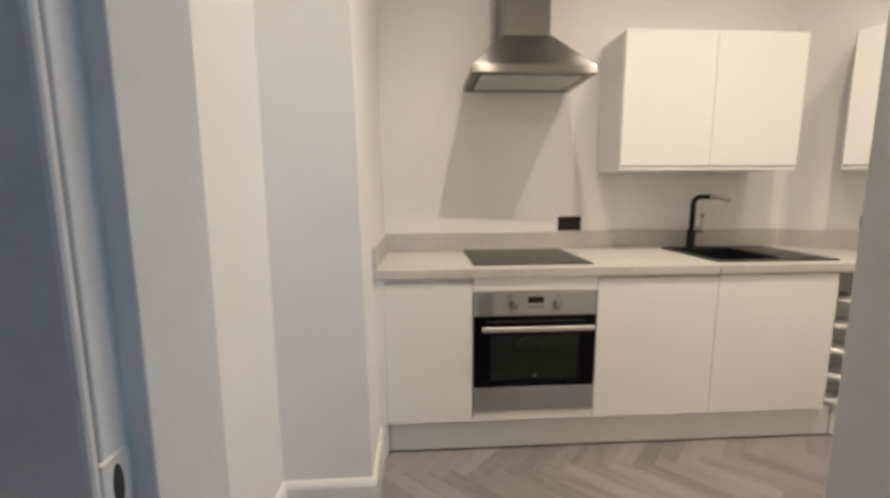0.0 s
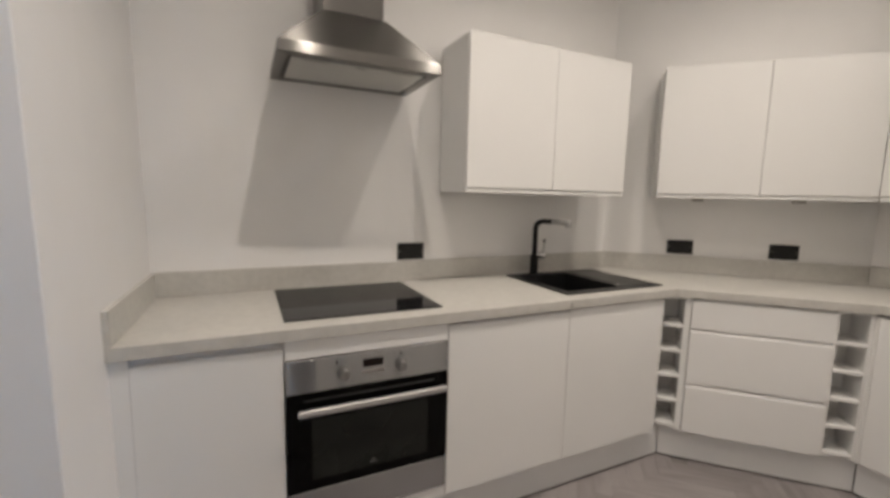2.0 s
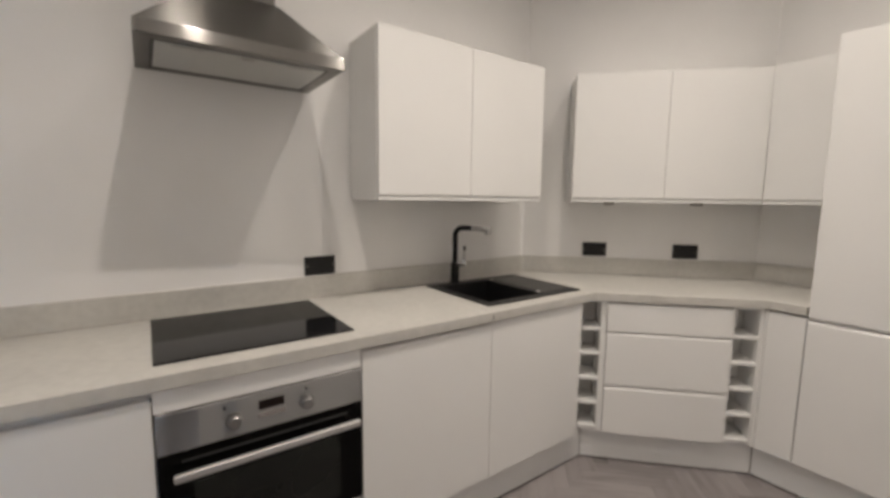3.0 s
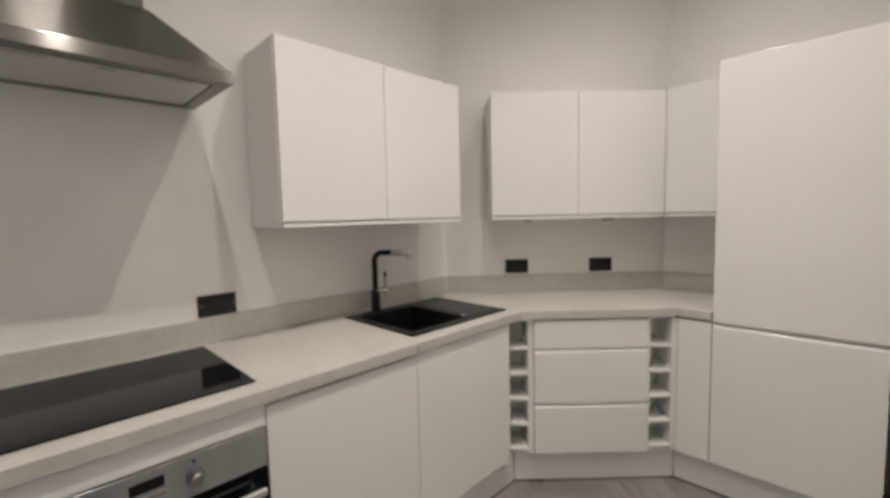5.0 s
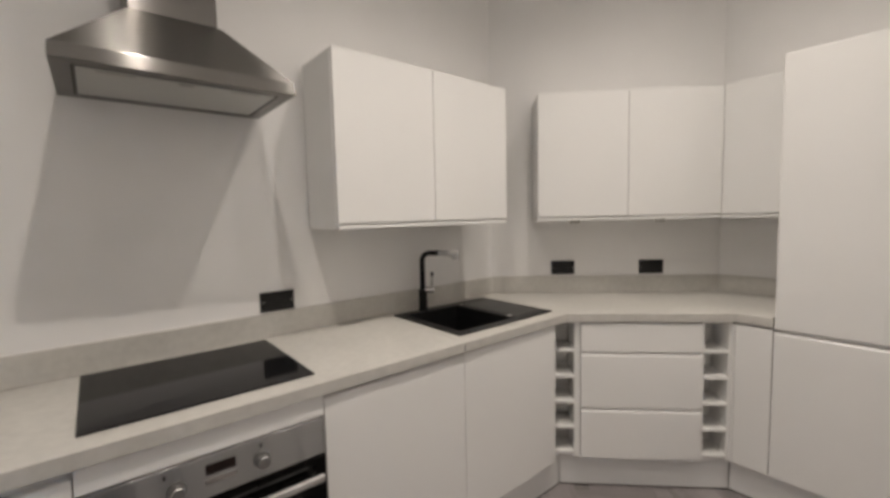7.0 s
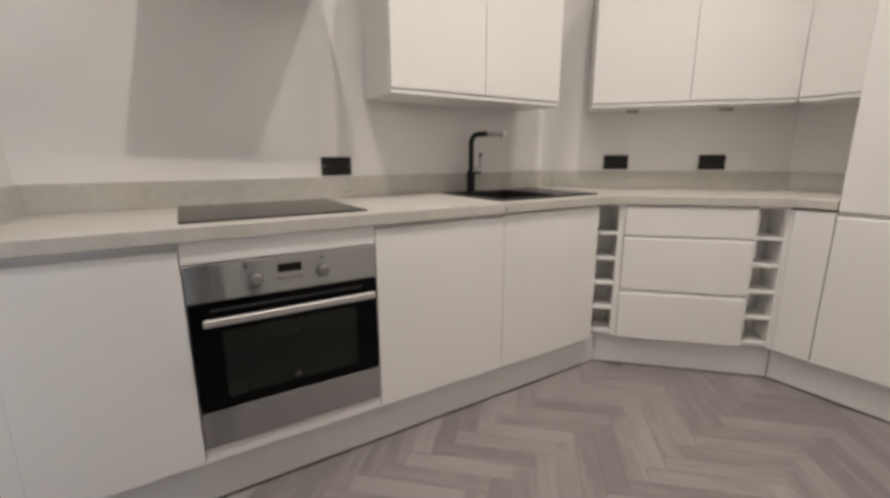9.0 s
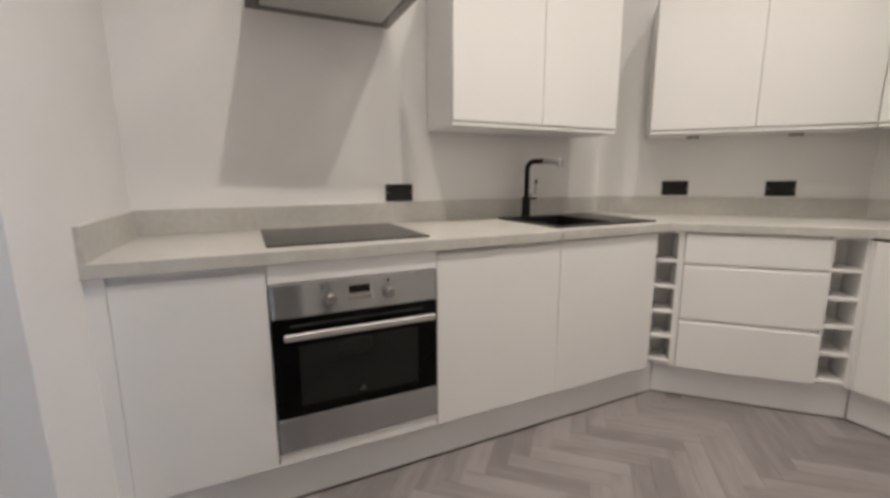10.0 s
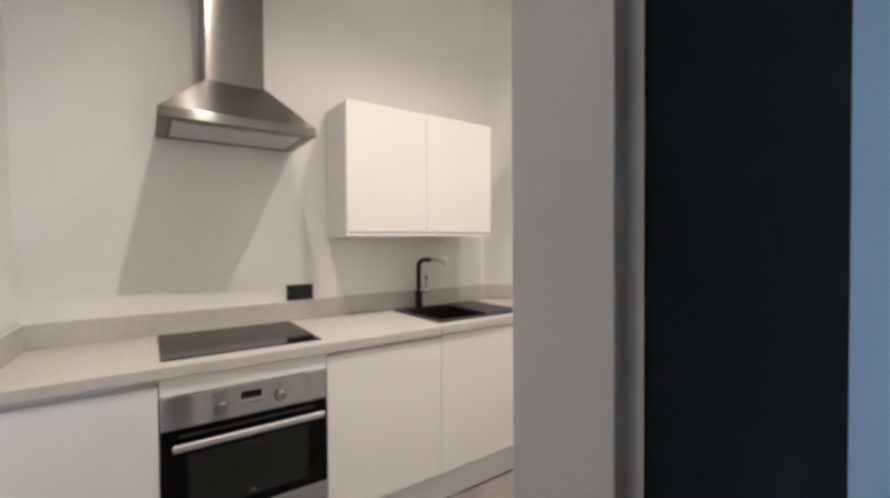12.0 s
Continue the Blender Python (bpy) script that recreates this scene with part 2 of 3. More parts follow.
for v in bm.verts:  # the old wall leans back slightly with height
    if v.co.x > -0.6:
        v.co.x += 0.004 - 0.014 * (v.co.z - FLOOR)
solid("wall_west_stub", bm, PAINT, "white painted wall end beside the worktop", "wall", "structure")
wall("wall_west", (NICHE_X, SOUTH), (NICHE_X, STUB_Y), "white painted side wall inside the doorway", thick=0.3)
solid("ceiling", prism([(-1.42, HALL_N), (3.2, HALL_N), (3.2, 0.82), (-1.42, 0.82)], CEIL, CEIL + 0.1), CEILING, "plain white painted ceiling with recessed downlights", "ceiling", "structure")

# baseboards
def baseboard(a, b, mat=TRIM):
    a, b = Vector(a), Vector(b)
    d = (b - a).normalized()
    length = (b - a).length
    bm = profile_x([(0, 0), (-0.018, 0), (-0.018, 0.140), (-0.014, 0.153), (-0.007, 0.163), (0, 0.166)], 0, length)
    solid("baseboard", bm, mat, "white gloss painted baseboard along the wall", "baseboard", "structure", m=pose(a.x, a.y, FLOOR, 0, 0, math.degrees(math.atan2(d.y, d.x))))


baseboard((NICHE_X, STUB_Y), (STUB_X + 0.018, STUB_Y))
baseboard((STUB_X, STUB_Y - 0.0), (STUB_X - 0.003, 0.0))
baseboard((NICHE_X, SOUTH), (NICHE_X, STUB_Y))

# hall
solid("hall_wall_west", prism([(-1.42, HALL_N), (-1.3, HALL_N), (-1.3, -2.42), (-1.42, -2.42)], FLOOR, 2.7), HALL, "white painted hall wall", "wall", "structure")
WX0, WX1, WZ0, WZ1 = 0.40, 0.97, 0.45, 2.25
for wx0, wx1, wz0, wz1 in ((-1.42, WX0, FLOOR, 2.7), (WX1, 1.1, FLOOR, 2.7), (WX0, WX1, FLOOR, WZ0), (WX0, WX1, WZ1, 2.7)):
    solid("hall_wall_south", box(wx0, wx1, -2.42, -2.3, wz0, wz1), HALL, "white painted hall wall round the window", "wall", "structure")
solid("hall_ceiling", prism([(-1.42, HALL_N), (1.1, HALL_N), (1.1, -2.42), (-1.42, -2.42)], 2.7, 2.8), CEILING, "plain white hall ceiling", "ceiling", "structure")
solid("hall_wall_east", box(HALL_E, HALL_E + 0.1, -2.3, HALL_N, FLOOR, 2.7), HALL, "white painted hall wall in blue daylight", "wall", "structure")
window = thing("window_1", "white framed hall window full of blue dusk daylight", "window", kind="structure")
for args in ((WX0, WX1, WZ0, WZ0 + 0.05), (WX0, WX1, WZ1 - 0.05, WZ1), (WX0, WX0 + 0.05, WZ0 + 0.05, WZ1 - 0.05), (WX1 - 0.05, WX1, WZ0 + 0.05, WZ1 - 0.05)):
    part("window_frame", box(args[0], args[1], -2.39, -2.32, args[2], args[3], 0.003), TRIM, window)
pane = part("pane", box(WX0 + 0.05, WX1 - 0.05, -2.36, -2.355, WZ0 + 0.05, WZ1 - 0.05), CLEAR, window)
pane.visible_shadow = False
solid("backdrop", box(-0.9, 2.2, -2.92, -2.9, -0.3, 3.0), DUSK, "plain blue dusk sky outside the hall window", "sky", "structure")

# doorway frame with stops
lining = thing("door_frame", "white painted timber door frame with stops and strike plate", "door frame", kind="structure")
left = [(-0.492, -1.414), (-0.492, -1.550), (-0.513, -1.550), (-0.513, -1.583), (-0.520, -1.583), (-0.520, -1.5885), (-0.574, -1.5885), (-0.574, -1.57), (-0.58, -1.57), (-0.58, -1.414)]
right = [(0.327, -1.414), (0.327, -1.547), (0.346, -1.547), (0.346, HALL_N - 0.002), (0.40, HALL_N - 0.002), (0.40, -1.414)]
part("jamb", prism(left, FLOOR, DOOR_H, 0.002), LINING, lining)
part("jamb", prism(right, FLOOR, DOOR_H, 0.0015), LINING, lining)
part("head", box(-0.58, 0.40, -1.59, -1.42, DOOR_H, DOOR_H + 0.03, 0.003), LINING, lining)
casing = [(-0.512, -1.589), (-0.512, -1.5935), (-0.5135, -1.596), (-0.517, -1.5975), (-0.600, -1.599), (-0.600, -1.572), (-0.575, -1.572), (-0.575, -1.589)]
part("casing", prism(casing, FLOOR, DOOR_H + 0.06), LINING, lining, "flat white casing round the frame")


def oval(x0, x1, y, z, ry, rz, sides=20):
    """A flat oval plug whose axis runs along x."""
    bm = bmesh.new()
    ends = [[bm.verts.new((x, y + ry * math.cos(2 * math.pi * k / sides), z + rz * math.sin(2 * math.pi * k / sides))) for k in range(sides)] for x in (x0, x1)]
    for k in range(sides):
        bm.faces.new((ends[0][k], ends[0][(k + 1) % sides], ends[1][(k + 1) % sides], ends[1][k]))
    bm.faces.new(ends[0])
    bm.faces.new(ends[1][::-1])
    return bm


plate = part("strike_plate", box(-0.5195, -0.5105, -1.5886, -1.5555, 0.90, 1.052, 0.002), LINING, lining, "painted metal strike plate")
part("keep", oval(-0.5108, -0.5101, -1.5715, 1.022, 0.0065, 0.021), OVEN_DARK, plate, "dark oval keep hole")
part("upper_keep", box(-0.5195, -0.5112, -1.5887, -1.5825, 1.425, 1.53, 0.001), OVEN_DARK, lining, "dark upper lock keep")
# thin near-black sheet beside the doorway, flat on the hall wall
dark = thing("dark_sheet_1", "thin near-black upright sheet along the hall wall", "door", kind="structure")
part("black_sheet", box(0.332, HALL_E - 0.003, HALL_N - 0.006, HALL_N - 0.0025, FLOOR + 0.01, 2.65), NEAR_BLACK, dark)

# floor
solid("floor", prism([(-1.42, -2.42), (HALL_E + 0.1, -2.42), (HALL_E + 0.1, -1.6), (3.2, -1.6), (3.2, 0.0), (2.4, 0.82), (-1.2, 0.82), (-1.2, -1.4), (-1.42, -1.5)], -0.12, FLOOR - 0.0045), GROUT, "grey wood-look herringbone plank floor", "floor", "structure")
floor = bpy.data.objects["floor"]

# ---------------------------------------------------------------- cabinets
DIAG_D = 1.336
DIAG = pose(DIAG_D * R2, DIAG_D * R2, 0, 0, 0, -45)
SIDE_X = 2.47
SIDE = pose(SIDE_X, 0, 0, 0, 0, -90)
DOOR_T = 0.02
DOOR_Z0, DOOR_Z1, TOP_Z = 0.152, 0.857, 0.914
BASE_TOP = 0.871


def front_section(z0, z1, grip="top"):
    """A handleless front: its gripping edge is swept back."""
    lip = [(0.0, z1 - 0.012), (0.001, z1 - 0.006), (0.004, z1 - 0.002), (0.008, z1), (DOOR_T, z1)]
    if grip == "top":
        return [(DOOR_T, z0), (0.0015, z0), (0.0, z0 + 0.0015), *lip]
    return [(DOOR_T, z1), (0.0015, z1), (0.0, z1 - 0.0015), (0.0, z0 + 0.010), (0.001, z0 + 0.005), (0.004, z0 + 0.0015), (0.008, z0), (DOOR_T, z0)]


def front(name, x0, x1, z0, z1, parent, grip="top", label=""):
    gap = 0.0016
    return part(name, profile_x(front_section(z0, z1, grip), x0 + gap, x1 - gap), WHITE, parent, label)


def carcass(x0, x1, z0, z1, depth, parent, y0=DOOR_T + 0.002, open_top=False):
    t = 0.018
    for args in ((x0 + t, x1 - t, y0, y0 + 0.018, z1 - 0.09, z1 - t), (x0 + t, x1 - t, depth - 0.03, depth, z1 - t, z1) if open_top else (x0 + t, x1 - t, y0 + 0.02, depth, z1 - t, z1), (x0, x0 + t, y0, depth, z0, z1), (x1 - t, x1, y0, depth, z0, z1), (x0 + t, x1 - t, y0, depth, z0, z0 + t), (x0 + t, x1 - t, y0, y0 + 0.02, z1 - t, z1), (x0 + t, x1 - t, depth - 0.008, depth, z0 + t, z1 - t)):
        part("panel", box(*args, bevel=0.001, segments=1), CARCASS, parent)


def base_unit(m, x0, x1, label, doors=1, depth=0.56, open_top=False, door_top=DOOR_Z1, top=BASE_TOP):
    unit = thing("base_cabinet", label, "cabinet", m, "base cabinets")
    carcass(x0, x1, 0.15, top, depth, unit, open_top=open_top)
    for k in range(doors):
        w = (x1 - x0) / doors
        front("door", x0 + k * w, x0 + (k + 1) * w, DOOR_Z0, door_top, unit)
    return unit


I4 = Matrix.Identity(4)
base_unit(I4, -0.415, 0.0, "narrow glossy white handleless base cabinet beside the oven", door_top=0.846)
base_unit(I4, 0.6, 1.2, "glossy white handleless base cabinet between oven and sink")
base_unit(I4, 1.2, 1.815, "glossy white handleless base cabinet under the sink", open_top=True, door_top=0.864)
solid("filler_panel", box(-0.468, -0.4145, 0.0012, 0.024, FLOOR, BASE_TOP, 0.001), WHITE, "narrow white filler strip between cabinet and wall", "panel")
solid("corner_post", prism([(1.818, 0.004), (1.84, 0.03), (1.84, 0.09), (1.818, 0.09)], 0.15, BASE_TOP), WHITE, "narrow white corner post between two cabinets", "panel")

# oven housing
housing = thing("oven_housing", "white oven housing with filler strips above and below", "cabinet", None, "base cabinets")
for args in ((0.0, 0.0175, 0.022, 0.57, 0.15, BASE_TOP), (0.5825, 0.6, 0.022, 0.57, 0.15, BASE_TOP), (0.0175, 0.5825, 0.022, 0.57, 0.15, 0.168)):
    part("panel", box(*args), CARCASS, housing)
part("filler", box(0.002, 0.598, 0.0, 0.02, 0.803, BASE_TOP, 0.0015), WHITE, housing)
part("filler", box(0.002, 0.598, 0.0, 0.02, 0.152, 0.198, 0.0015), WHITE, housing)

# oven
oven = thing("oven", "built-in stainless steel and black glass single oven", "oven", pose(0.3, 0, 0.2))
part("body", box(-0.278, 0.278, 0.024, 0.54, 0.0, 0.596), OVEN_DARK, oven)
panel = part("control_panel", box(-0.297, 0.297, -0.004, 0.022, 0.482, 0.599, 0.003), OVEN_STEEL, oven, "brushed steel control panel")
for kx in (-0.105, 0.105):
    knob = part("knob", rod([(kx, -0.004, 0.535), (kx, -0.008, 0.535), (kx, -0.009, 0.535), (kx, -0.028, 0.535), (kx, -0.031, 0.535)], [0.023, 0.023, 0.0185, 0.0175, 0.015], 28), KNOB, panel, "round steel knob")
    part("mark", rod([(kx + math.copysign(0.012, kx) - 0.012, -0.0042, 0.578), (kx + math.copysign(0.012, kx) - 0.012, -0.0052, 0.578)], 0.004, 12), BLACK, panel)
part("display", box(-0.037, 0.037, -0.0055, -0.0035, 0.546, 0.574, 0.0008), DISPLAY, panel, "dark clock display")
part("button_strip", box(-0.040, 0.040, -0.0062, -0.0038, 0.522, 0.534, 0.0008), STEEL, panel)
door = part("oven_door", box(-0.297, 0.297, -0.006, 0.018, 0.129, 0.479, 0.003), OVEN_GLASS, oven, "black glass door with a bar handle")
part("window", box(-0.215, 0.215, -0.0072, -0.0055, 0.165, 0.385, 0.0006), OVEN_WINDOW, door, "dark glass viewing window")
part("lower_trim", box(-0.297, 0.297, -0.006, 0.018, 0.0, 0.126, 0.003), OVEN_STEEL, oven, "brushed steel lower panel")
part("handle", box(-0.262, 0.275, -0.050, -0.034, 0.417, 0.440, 0.005, 3), SATIN, door, "long steel bar handle")
for hx in (-0.235, 0.248):
    part("handle_mount", box(hx - 0.009, hx + 0.009, -0.036, -0.005, 0.421, 0.436, 0.003), CHROME, door)
part("vent", box(-0.24, 0.24, -0.0075, -0.0055, 0.451, 0.459, 0.0006), OVEN_DARK, door)
tri = bmesh.new()
lo = [tri.verts.new((ex, -0.0072, ez)) for ex, ez in ((-0.013, 0.178), (0.013, 0.178), (0.002, 0.199))]
hi = [tri.verts.new((v.co.x, -0.0082, v.co.z)) for v in lo]
tri.faces.new(hi)
for k in range(3):
    tri.faces.new((lo[k], lo[(k + 1) % 3], hi[(k + 1) % 3], hi[k]))
bmesh.ops.recalc_face_normals(tri, faces=tri.faces)
part("emblem", tri, EMBLEM, door, "small dull grey emblem")

# angled run: wine rack, drawers, wine rack
S0, S1, S2, S3 = 1.272, 1.418, 2.010, 2.152
RACK_Y = 0.012


def wine_rack(s0, s1, label, right=0.015):
    rack = thing("wine_rack", label, "wine rack", DIAG, "wine racks")
    t, z0, z1, y = 0.015, 0.15, BASE_TOP, RACK_Y
    part("side_panel", box(s0, s0 + t, y, 0.5, z0, z1, 0.001, 1), WHITE, rack)
    part("side_panel", box(s1 - right, s1, y, 0.5, z0, z1, 0.001, 1), WHITE, rack)
    # Unseen back, set far forward so that the cells look lighter.
    part("back_panel", box(s0 + t, s1 - right, y + 0.16, y + 0.168, z0, z1), CARCASS, rack)
    for z in (0.163, 0.299, 0.435, 0.571, 0.707, z1 - 0.012):
        part("shelf", box(s0 + t, s1 - right, y + 0.001, y + 0.16, z, z + (0.016 if z < 0.8 else 0.011), 0.001, 1), WHITE, rack)


wine_rack(S0, S1, "empty white five-hole wine rack beside the sink cabinet", 0.030)
wine_rack(S2, S3, "empty white five-hole wine rack beside the narrow cabinet")
drawers = thing("drawer_unit", "glossy white handleless unit with three drawers", "drawer unit", DIAG)
carcass(S1, S2, 0.15, BASE_TOP, 0.52, drawers)
for z0, z1 in ((0.152, 0.406), (0.424, 0.700), (0.714, 0.860)):
    front("drawer_front", S1, S2, z0, z1, drawers)
for rail in (0.416, 0.704):
    part("rail", box(S1 + 0.018, S2 - 0.018, 0.0225, 0.04, rail - 0.03, rail + 0.03), CARCASS, drawers)
# White strips added inside the drawer gaps to make these look lighter.
for z0, z1 in ((0.407, 0.423), (0.7005, 0.7135)):
    part("grip_rail", box(S1 + 0.004, S2 - 0.004, 0.011, 0.0222, z0, z1), WHITE, drawers)

# side run: narrow cabinet and tall fridge housing
base_unit(SIDE, 0.585, 0.733, "very narrow glossy white base cabinet beside the fridge housing", depth=0.58, door_top=0.860, top=0.861)
tall = thing("tall_cabinet", "tall glossy white cabinet housing a built-in fridge freezer", "cabinet", SIDE)
part("side_panel", box(0.7345, 0.752, 0.022, 0.59, 0.15, 2.10, 0.001, 1), WHITE, tall)
part("side_panel", box(1.322, 1.34, 0.022, 0.59, 0.15, 2.10, 0.001, 1), WHITE, tall)
part("top_panel", box(0.752, 1.322, 0.022, 0.59, 2.082, 2.10, 0.001, 1), WHITE, tall)
part("back_panel", box(0.752, 1.322, 0.582, 0.59, FLOOR, 2.082), CARCASS, tall)
part("base_panel", box(0.752, 1.322, 0.022, 0.582, 0.15, 0.168), CARCASS, tall)
part("door", profile_x(front_section(0.152, 0.848), 0.7365, 1.338), WHITE, tall, "lower gloss white door")
part("door", box(0.7365, 1.338, 0, 0.02, 0.866, 2.098, 0.003, 3), WHITE, tall, "upper gloss white door")

solid("corner_post", prism([(2.466, -0.574), (2.478, -0.5845), (2.55, -0.5845), (2.55, -0.49)], 0.15, 0.860), WHITE, "narrow white corner post beside the wine rack", "panel")
part("rail", box(0.752, 1.322, 0.0225, 0.04, 0.83, 0.89), CARCASS, tall)

# plinths
def plinth(m, x0, x1, y):
    run = thing("plinth", "pale grey-white plinth under the base cabinets", "plinth", m, "plinths")
    part("board", box(x0, x1, y, y + 0.016, FLOOR + 0.007, 0.148, 0.001, 1), PLINTH, run)
    # Dark strip stands for the contact shadow in the gap below the board.
    part("gap_shade", box(x0, x1, y + 0.003, y + 0.013, FLOOR + 0.0005, FLOOR + 0.0068), OVEN_DARK, run, "dark strip standing for the shaded gap at the floor")


plinth(I4, -0.415, 1.906, 0.045)
plinth(DIAG, 1.319, 2.174, 0.045)
plinth(SIDE, 0.564, 1.34, 0.045)

# ---------------------------------------------------------------- worktop and upstands
FRONT = -0.013
ST = 0.016
un = (Vector(P2) - Vector(P1)).normalized()
inn = Vector((un.y, -un.x))
n01 = (Vector(P1) - Vector(P0)).normalized()
in01 = Vector((n01.y, -n01.x))
D_FRONT = DIAG_D - 0.009
c1 = (D_FRONT / R2 - FRONT, FRONT)
SIDE_F = SIDE_X - 0.006
c2 = (SIDE_F, D_FRONT / R2 - SIDE_F)
END_Y = -0.732
SINK = (1.232, 1.872, 0.062, 0.572)
hole = [(SINK[0] + 0.02, SINK[2] + 0.02), (SINK[1] - 0.25, SINK[2] + 0.02), (SINK[1] - 0.25, SINK[3] - 0.02), (SINK[0] + 0.02, SINK[3] - 0.02)]
JOINT = 1.195
back_y = P0[1] + (JOINT - P0[0]) * (P1[1] - P0[1]) / (P1[0] - P0[0]) - 0.002
worktop = thing("worktop", "pale grey concrete-effect laminate worktop over the base cabinets", "worktop")
slab_1 = [(-0.468, FRONT), (JOINT - 0.0003, FRONT), (JOINT - 0.0003, back_y), (P0[0] + 0.004, P0[1] - 0.002)]
slab_2 = [(JOINT + 0.0003, FRONT), c1, c2, (SIDE_F, END_Y), (P2[0] - 0.002, END_Y), (P2[0] - 0.002, P2[1] - 0.002), (P1[0] - 0.001, P1[1] - 0.002), (JOINT + 0.0003, back_y)]
part("slab", prism(slab_1, 0.872, TOP_Z, 0.002), WORKTOP, worktop)
part("slab", prism(slab_2, 0.872, TOP_Z, 0.002, [hole]), WORKTOP, worktop)
part("joint_strip", box(JOINT - 0.002, JOINT + 0.002, FRONT - 0.0006, FRONT + 0.01, 0.875, TOP_Z - 0.012, 0.0003), OVEN_DARK, worktop, "dark joint in the front edge")


def upstand(a, b, label):
    a, b = Vector(a), Vector(b)
    d = (b - a).normalized()
    o = Vector((d.y, -d.x))
    a2, b2 = a + o * 0.001, b + o * 0.001
    solid("upstand", prism([a2, b2, b2 + o * ST, a2 + o * ST], TOP_Z + 0.0005, TOP_Z + 0.105, 0.0015), WORKTOP, label, "upstand", group="upstands")


upstand(Vector(P0) + n01 * 0.001, Vector(P1) - n01 * 0.007, "pale grey laminate upstand along the wall behind the hob")
upstand(Vector(P1) + un * 0.007, Vector(P2) - un * 0.007, "pale grey laminate upstand behind the drawers")
upstand((P2[0], P2[1] - 0.008), (P2[0], END_Y), "short pale grey laminate upstand beside the tall cabinet")
upstand((-0.466, FRONT + 0.002), (P0[0] - 0.001, P0[1] - 0.003), "short pale grey laminate upstand against the side wall")

# hob
hob = thing("hob", "black glass ceramic hob set in the worktop", "hob", pose(0.306, 0.33, TOP_Z))
part("glass", box(-0.297, 0.297, -0.262, 0.258, 0.0004, 0.006, 0.002), GLASS_BLACK, hob)

# hood
hood = thing("cooker_hood", "stainless steel chimney cooker hood on the wall", "cooker hood", pose(0.326, 0.628, 1.841))
HX, HF = 0.311, -0.43


def ring(bm, rect, z):
    x0, x1, y0, y1 = rect
    return [bm.verts.new(p) for p in ((x0, y0, z), (x1, y0, z), (x1, y1, z), (x0, y1, z))]


def skin(bm, a, b):
    for k in range(4):
        bm.faces.new((a[k], a[(k + 1) % 4], b[(k + 1) % 4], b[k]))


bm = bmesh.new()
r_in0 = ring(bm, (-HX + 0.045, HX - 0.045, HF + 0.05, -0.05), 0.014)
r_in1 = ring(bm, (-HX + 0.045, HX - 0.045, HF + 0.05, -0.05), 0.0)
r_out = ring(bm, (-HX, HX, HF, -0.001), 0.0)
r_top = ring(bm, (-HX + 0.003, HX - 0.003, HF + 0.005, -0.001), 0.042)
r_lip = ring(bm, (-HX + 0.009, HX - 0.009, HF + 0.011, -0.001), 0.046)
r_neck = ring(bm, (-0.128, 0.128, -0.262, -0.001), 0.228)
for ra, rb in ((r_in0, r_in1), (r_in1, r_out), (r_out, r_top), (r_top, r_lip), (r_lip, r_neck)):
    skin(bm, ra, rb)
bm.faces.new(r_in0)
bm.faces.new(r_neck)
bmesh.ops.recalc_face_normals(bm, faces=bm.faces)
part("canopy", bevelled(bm, 0.0025, 2, 25), HOOD_STEEL, hood, "brushed steel pyramid canopy")
part("chimney", box(-0.126, 0.118, -0.260, -0.001, 0.226, CEIL - 1.847, 0.003), HOOD_STEEL, hood, "brushed steel chimney")
part("filter_seal", box(-HX + 0.046, HX - 0.046, HF + 0.051, -0.051, 0.0005, 0.013), BLACK, hood, "dark gap round the filter")
filt = part("filter_panel", box(-HX + 0.053, HX - 0.054, HF + 0.057, -0.064, -0.002, 0.004, 0.001), FILTER, hood, "pale metal filter panel")
part("filter_catch", box(-0.02, 0.02, HF + 0.068, HF + 0.084, -0.0045, -0.0015, 0.001), STEEL, filt)
for fx in (-0.17, 0.17):
    part("lamp_strip", box(fx - 0.045, fx + 0.045, HF + 0.064, HF + 0.078, -0.0032, -0.0015, 0.0008), STEEL, filt, "small steel lamp slot")

# sink
sink = thing("sink", "black composite sink with drainer set in the worktop", "sink", pose(0, 0, TOP_Z))
x0, x1, y0, y1 = SINK
bx0, bx1, by0, by1 = x0 + 0.045, x1 - 0.262, y0 + 0.045, y1 - 0.06
bm = prism([(x0, y0), (x1, y0), (x1, y1), (x0, y1)], 0.0005, 0.008, 0.003, [[(bx0, by0), (bx1, by0), (bx1, by1), (bx0, by1)]])
part("rim", bm, GRANITE, sink)
bm = bmesh.new()
steps = [(0.0, 0.006), (0.003, -0.02), (0.010, -0.150), (0.016, -0.168), (0.028, -0.178), (0.045, -0.182)]
rings = [ring(bm, (bx0 + d, bx1 - d, by0 + d, by1 - d), z) for d, z in steps]
for ra, rb in zip(rings, rings[1:]):
    skin(bm, ra, rb)
bm.faces.new(rings[-1])
part("bowl", bm, GRANITE, sink)
part("drain", disc((bx0 + bx1) / 2, (by0 + by1) / 2, -0.1815, -0.177, 0.045, 0.04), GRANITE, sink, "black basket strainer")
drain_m = [(bx1 + 0.034, by0 + 0.004), (x1 - 0.035, by0 + 0.004), (x1 - 0.035, by1 - 0.004), (bx1 + 0.034, by1 - 0.004)]
part("drainer", prism(drain_m, 0.0076, 0.0092, 0.0007), DRAINER, sink, "smooth drainer panel, reflected light put into its dark grey")
